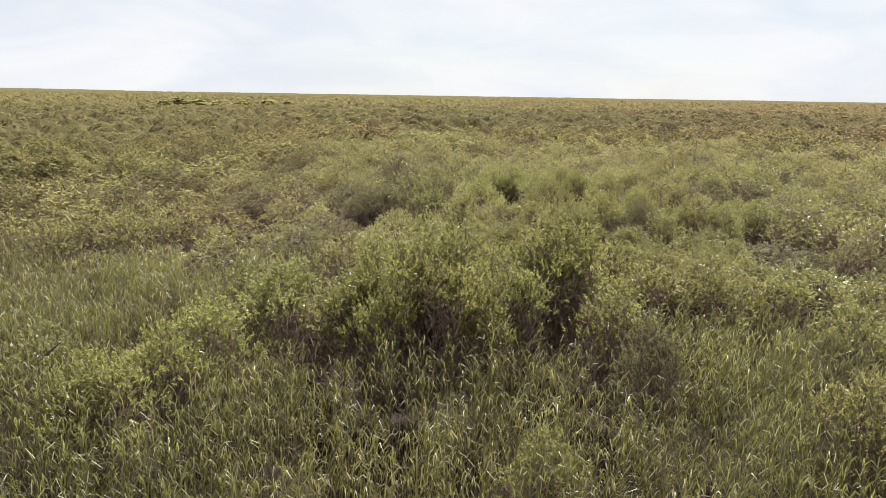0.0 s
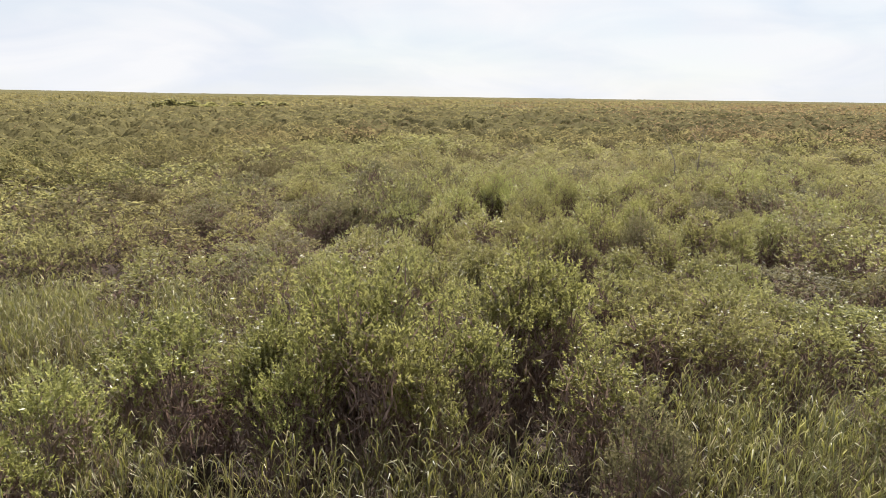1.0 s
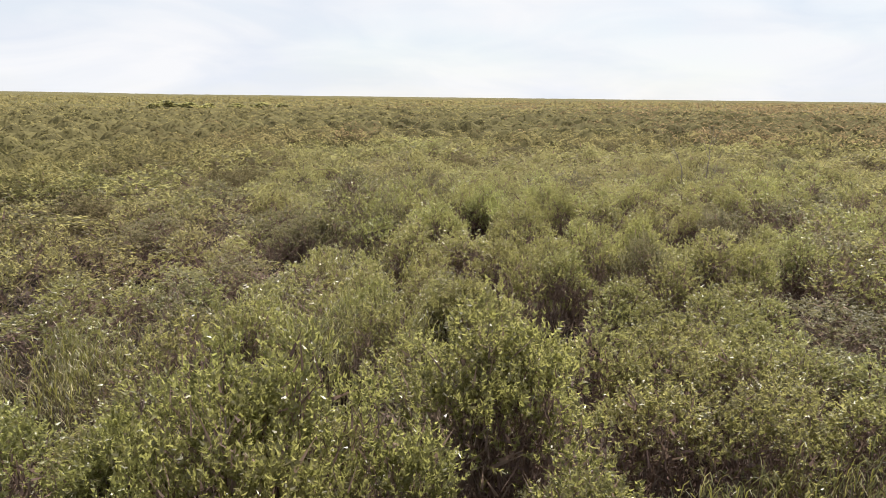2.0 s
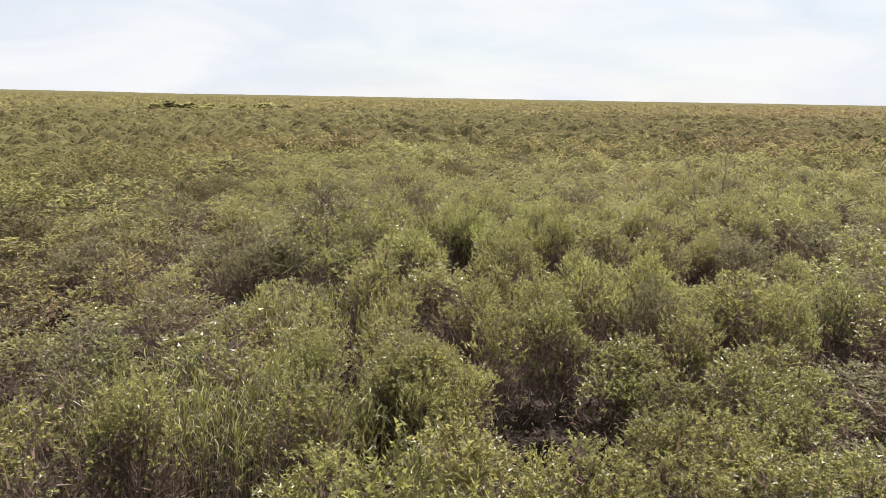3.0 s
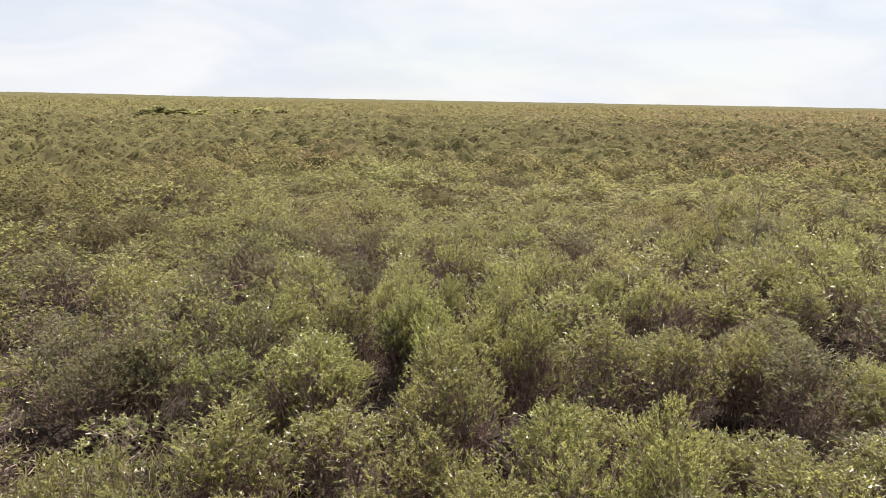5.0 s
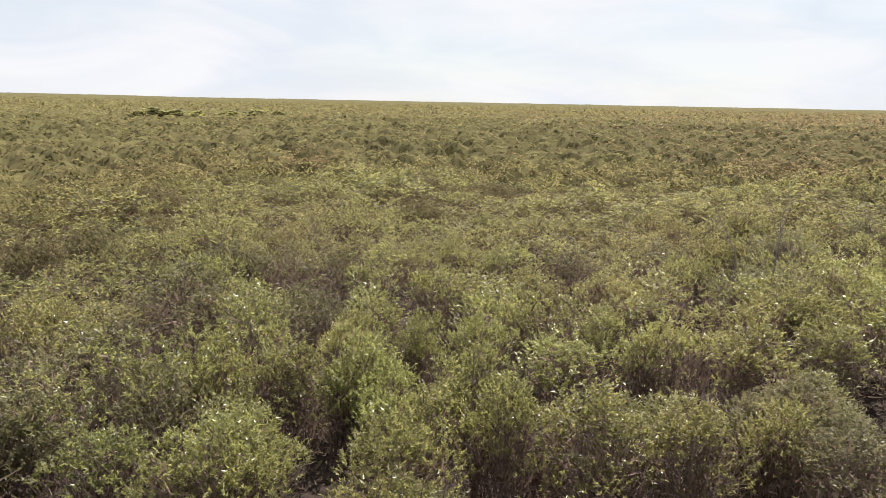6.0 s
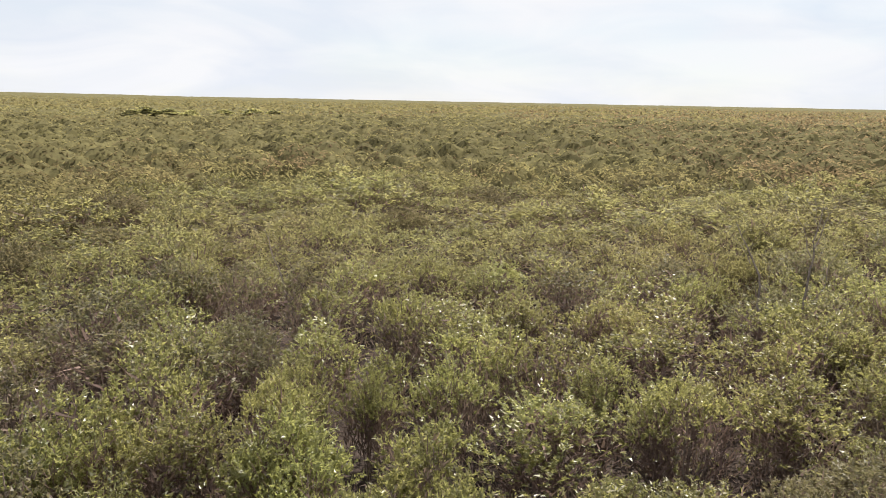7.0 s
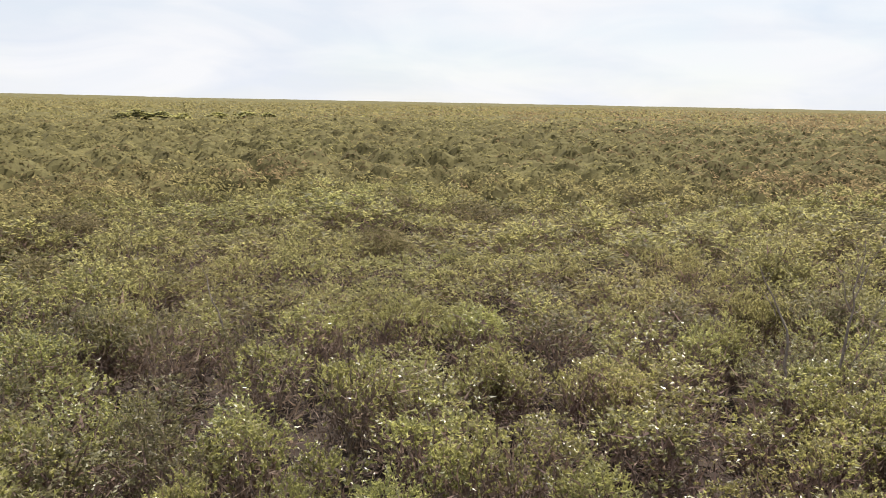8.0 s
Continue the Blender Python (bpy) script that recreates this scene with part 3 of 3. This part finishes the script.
joined["willow"] += joined["bright"]
for kind, name, label in (("willow", "willow_scrub", "dense willow scrub with olive-green leaves"), ("dark", "myrtle_scrub", "dark shrubs scattered through the scrub")):
    ob = new(name, mesh_of(name, np.concatenate(joined[kind]), 3, WILLOW_TUFT if kind == "willow" else DARK_TUFT))
    tagged(ob, label, "scrub", kind="stuff")

# ---- undergrowth of twigs and dull leaves between the shrubs ----
rng = np.random.default_rng(77)
n = 330000
x, y = rng.uniform(-38, 52, n), rng.uniform(0, 98, n)
near = nearness(x, y)
keep = (near < 62) & (rng.uniform(size=n) < 20 / near)
for a, b, c in GAPS:
    keep &= np.hypot(x - a, y - b) > c * 0.15
x, y, near = x[keep], y[keep], near[keep]
z = rng.uniform(0.05, 1.0, len(x)) ** 0.7 * (1.2 + 1.2 * noise2(x / 1.6, y / 1.6, 12)) * np.where(reedy(x, y), 0.5, 1.0)
way = unit(rng.normal(size=(len(x), 3)) + np.array([0, 0, 0.8]))
s = 0.1 + 0.005 * near
low = blades(rng, np.stack([x, y, z], -1), way, s * rng.uniform(0.7, 1.5, len(x)), s * 0.2, 3).reshape(-1, 3, 3)
herbs = rng.uniform(size=len(x)) < 0.45
for name, pick, stuff_of, label in (("undergrowth", ~herbs, TWIGS, "brown twiggy undergrowth between the shrubs"), ("low_herbs", herbs, DARK_TUFT, "dull green herbs under the shrubs")):
    tagged(new(name, mesh_of(name, low[pick].reshape(-1, 3), 3, stuff_of)), label, "undergrowth", kind="stuff")

# ---- scrub that runs on to the horizon ----
cx, cy = 3.7, 18.0
dist = np.concatenate([np.geomspace(13, 44, 24), np.geomspace(44.5, 270, 215), np.geomspace(275, 4400, 90)])
az = np.concatenate([np.radians(np.linspace(-47, 43, 250)), np.radians(np.linspace(45, 311, 60))])
D, A = np.meshgrid(dist, az, indexing="ij")
X, Y = cx + D * np.sin(A), cy + D * np.cos(A)
Z = canopy(X, Y) - 3.4 * np.clip((70 - nearness(X, Y)) / 10, 0, 1)
edge = nearness(X, Y)
Z = np.where(edge < 62, np.minimum(Z, (edge - 48) * 0.2), Z)
inside = edge < 46
ahead = (Y > 6) & inside
nr, na = D.shape
idx = np.arange(nr * na).reshape(nr, na)
q = np.stack([idx[:-1], np.roll(idx, -1, 1)[:-1], np.roll(idx, -1, 1)[1:], idx[1:]], axis=-1).reshape(-1, 4)
q = q[~ahead.ravel()[q].any(axis=1)]
me = bpy.data.meshes.new("far_scrub")
me.from_pydata(np.stack([X, Y, Z], -1).reshape(-1, 3).tolist(), [], q.tolist())
me.materials.append(CANOPY)
far = new("far_scrub", me)
tagged(far, "unbroken olive-green scrub reaching to the horizon", "scrub", kind="stuff")



def russet(x, y):
    """True where the distant scrub is russet brown; more so to the east."""
    return noise2(x / 11, y / 15, 15) + 0.35 * noise2(x / 3, y / 3, 16) + 0.4 * np.clip(x / np.maximum(y, 1.0) * 2.2, -0.6, 1.0) > 0.93


rng = np.random.default_rng(5)
N = 420000
d = 44 * np.exp(rng.uniform(0, 1, N) ** 1.3 * math.log(1300 / 44))
a = np.radians(rng.uniform(-46, 40, N))
d[:60000], a[:60000] = 13 * np.exp(rng.uniform(0, 1, 60000) * math.log(12)), np.radians(rng.uniform(40, 320, 60000))
broad = np.where(np.arange(N) < 60000, 2.2, 1.0)
x, y = cx + d * np.sin(a), cy + d * np.cos(a)
keep = nearness(x, y) > 54
x, y, d, broad = x[keep], y[keep], d[keep], broad[keep]
s = broad * np.clip(0.05 + 0.0034 * d, 0.2, 1.7) * rng.uniform(0.5, 1.3, len(x))
p = np.stack([x, y, canopy(x, y) + s * rng.uniform(-0.1, 0.2, len(x))], -1)
e = 0.3
up = unit(np.stack([canopy(x - e, y) - canopy(x + e, y), canopy(x, y - e) - canopy(x, y + e), np.full(len(x), 2 * e)], -1))
face = unit(np.array(toward) * 0.2 + up + rng.normal(size=p.shape) * 0.28)
way = unit(np.cross(face, rng.normal(size=p.shape)))
across = unit(np.cross(way, face)) * s[:, None] * 0.3
tuft = np.stack([p - across, p + across, p + way * s[:, None]], 1)
feet = np.stack([x, y], -1)
is_russet = russet(feet[:, 0], feet[:, 1])
for name, pick, stuff_of, label in (("far_foliage", ~is_russet, FAR_TUFT, "olive-green leafy tops of the distant scrub"), ("far_russet_foliage", is_russet, RUSSET_TUFT, "russet-brown patches of the distant scrub")):
    tufts = new(name, mesh_of(name, tuft[pick].reshape(-1, 3), 3, stuff_of))
    tagged(tufts, label, "scrub", kind="stuff")

# ---- far trees that stand over the scrub: x, y, radius, height ----
FAR_TREES = [(-95.0, 265.0, 4.4, 5.7), (-88.5, 267.0, 3.6, 5.3), (-100.5, 266.0, 2.4, 4.8), (-83.0, 271.0, 3.0, 4.9), (-72.5, 299.0, 3.6, 5.0), (-81.0, 296.0, 3.8, 4.8), (-65.5, 303.0, 3.4, 4.8), (-76.0, 312.0, 4.4, 5.1), (-44.0, 300.0, 3.8, 4.8), (-30.0, 296.0, 3.4, 4.8)]
rng = np.random.default_rng(31)
for x, y, r, hgt in FAR_TREES:
    thing = new("far_tree")
    co, mids = crown(rng, 1.0, hgt, 14, 150, 6, 0.4, 0.26, 3)
    part("crown", mesh_of("crown", co * np.array([r, r, 1]), 3, WILLOW_TUFT), thing)
    bm = bmesh.new()
    for c in mids[0][:5]:
        tube(bm, limb((0, 0, -0.05), (c[0] * r, c[1] * r, c[2]), 1.6, rnd, 4), 0.09, 0.03, 4)
    part("trunk", bm_mesh("trunk", bm, BARK), thing)
    thing.location = (x, y, 0)
    tagged(thing, "dark low tree standing over the distant scrub", "tree", "far trees")


# ---- reed beds ----
def reeds(rng, x, y, tall):
    """Reed culms, and their short blades that rise, arch over and hang. Returns the corners of the stems and of the blades."""
    n = len(x)
    lean = rng.normal(size=(n, 2)) * 0.05 + np.array([0.02, -0.02])
    base = np.stack([x, y, np.zeros(n)], -1)
    tip = base + np.stack([lean[:, 0] * tall, lean[:, 1] * tall, tall], -1)
    s = unit(rng.normal(size=(n, 3)) * np.array([1, 1, 0])) * 0.007
    stems = np.stack([base - s, base + s, tip + s * 0.3, tip - s * 0.3], 1).reshape(-1, 3)
    up, out = np.array([0, 0, 1.0]), []
    for k in range(6):
        f = 0.42 + 0.58 * rng.uniform(0, 1.0, (n, 1)) ** 0.7
        root = base + (tip - base) * f
        ang = rng.uniform(0, 2 * np.pi, n)
        h = unit(np.stack([np.cos(ang), np.sin(ang), np.zeros(n)], -1) + np.array([0.5, -0.2, 0]))
        ln, hang = rng.uniform(0.26, 0.52, (n, 1)), rng.uniform(0.25, 0.75, (n, 1))
        w = unit(np.cross(h, up) + up * rng.normal(size=(n, 1)) * 0.3) * rng.uniform(0.006, 0.011, (n, 1))
        p1 = root + h * ln * 0.16 + up * ln * 0.5
        p2 = root + h * ln * 0.42 + up * ln * 0.78
        p3 = root + h * ln * rng.uniform(0.7, 0.9, (n, 1)) + up * ln * hang
        out.append(np.stack([root - w * 0.4, root + w * 0.4, p1 + w, p1 - w], 1).reshape(-1, 3))
        out.append(np.stack([p1 - w, p1 + w, p2 + w * 0.9, p2 - w * 0.9], 1).reshape(-1, 3))
        out.append(np.stack([p2 - w * 0.9, p2 + w * 0.9, p3, p3 - w * 0.05], 1).reshape(-1, 3))
    return stems, np.concatenate(out)


rng = np.random.default_rng(21)
n = 38000
x, y = rng.uniform(-20, 20, n), rng.uniform(8, 39.5, n)
mixed = (np.hypot((x + 0.3) / 2.8, (y - 36.8) / 2.6) < 1) & (rng.uniform(size=n) < 0.45)
keep = (reedy(x, y) | mixed) & ((np.abs(x - 0.7) < 0.62 * (y - 3) + 1.5) | (rng.uniform(size=n) < 0.12)) & (noise2(x * 1.1, y * 0.9, 6) > 0.27)
for a, b, c in GAPS:
    keep &= (np.hypot(x - a, y - b) > c * 0.45) | (y < 19)
for a, b, c in ((-7.2, 18.9, 1.0), (-6.0, 18.3, 0.8), (-4.3, 17.0, 0.5)):
    keep &= np.hypot(x - a, y - b) > c
x, y = x[keep], y[keep]
tall = 1.9 + 1.0 * noise2(x / 1.6, y / 1.6, 8) + rng.uniform(-0.35, 0.35, len(x))
stems, leaves = reeds(rng, x, y, tall)
tagged(new("reed_stems", mesh_of("reed_stems", stems, 4, STEM)), "upright tan-brown reed stems", "reeds", kind="stuff")
tagged(new("reed_bed", mesh_of("reed_bed", leaves, 4, REED)), "tall green reeds with short arching glossy blades", "reeds", kind="stuff")


# ---- bare trees ----
def bare_tree(limbs, label):
    """A dead tree: each limb given by its ends and its two radii."""
    bm, r = bmesh.new(), random.Random(len(limbs))
    for a, b, r0, r1 in limbs:
        pts = limb(a, b, 1.2, r, 5, 0.09)
        tube(bm, pts, r0, r1, 6)
        for k in (2, 3, 4):
            for _ in range(2):
                q = pts[k] + Vector((r.uniform(-0.35, 0.35), r.uniform(-0.3, 0.3), r.uniform(0.15, 0.45)))
                tube(bm, [pts[k], (pts[k] + q) / 2 + Vector((0.03, 0, -0.03)), q], r1 * 0.7, 0.003, 4)
    thing = new("bare_tree")
    part("trunk", bm_mesh("trunk", bm, DEADWOOD), thing)
    return tagged(thing, label, "dead tree")


bare_tree([((0, 0, 0), (0.15, 0.15, 4.3), 0.055, 0.035), ((0.15, 0.15, 4.2), (0.3, 0.15, 6.6), 0.03, 0.006), ((0.15, 0.15, 4.6), (-0.5, 0.15, 6.2), 0.02, 0.006),
           ((0.2, 0.15, 4.9), (0.95, 0.3, 6.7), 0.02, 0.006), ((0.2, 0.15, 5.4), (0.0, 0.0, 6.6), 0.012, 0.005), ((0, 0, 1.9), (0.9, -0.15, 5.0), 0.025, 0.008)],
          "leafless grey-brown tree with thin forked branches").location = (17.9, 57.9, 0)
bare_tree([((0.35, 0, 0), (0, 0, 3.7), 0.05, 0.035), ((0, 0, 3.6), (-0.9, 0.15, 5.7), 0.035, 0.012), ((-0.4, 0, 4.4), (-1.05, 0.15, 5.3), 0.016, 0.006)],
          "leaning dead snag bleached grey").location = (16.5, 58.0, 0)
bare_tree([((0.45, 0, 0), (0, 0, 2.7), 0.05, 0.03), ((0, 0, 2.6), (-0.7, 0.3, 4.4), 0.03, 0.012)],
          "thin broken grey stick leaning in the scrub").location = (-0.2, 61.6, 0)
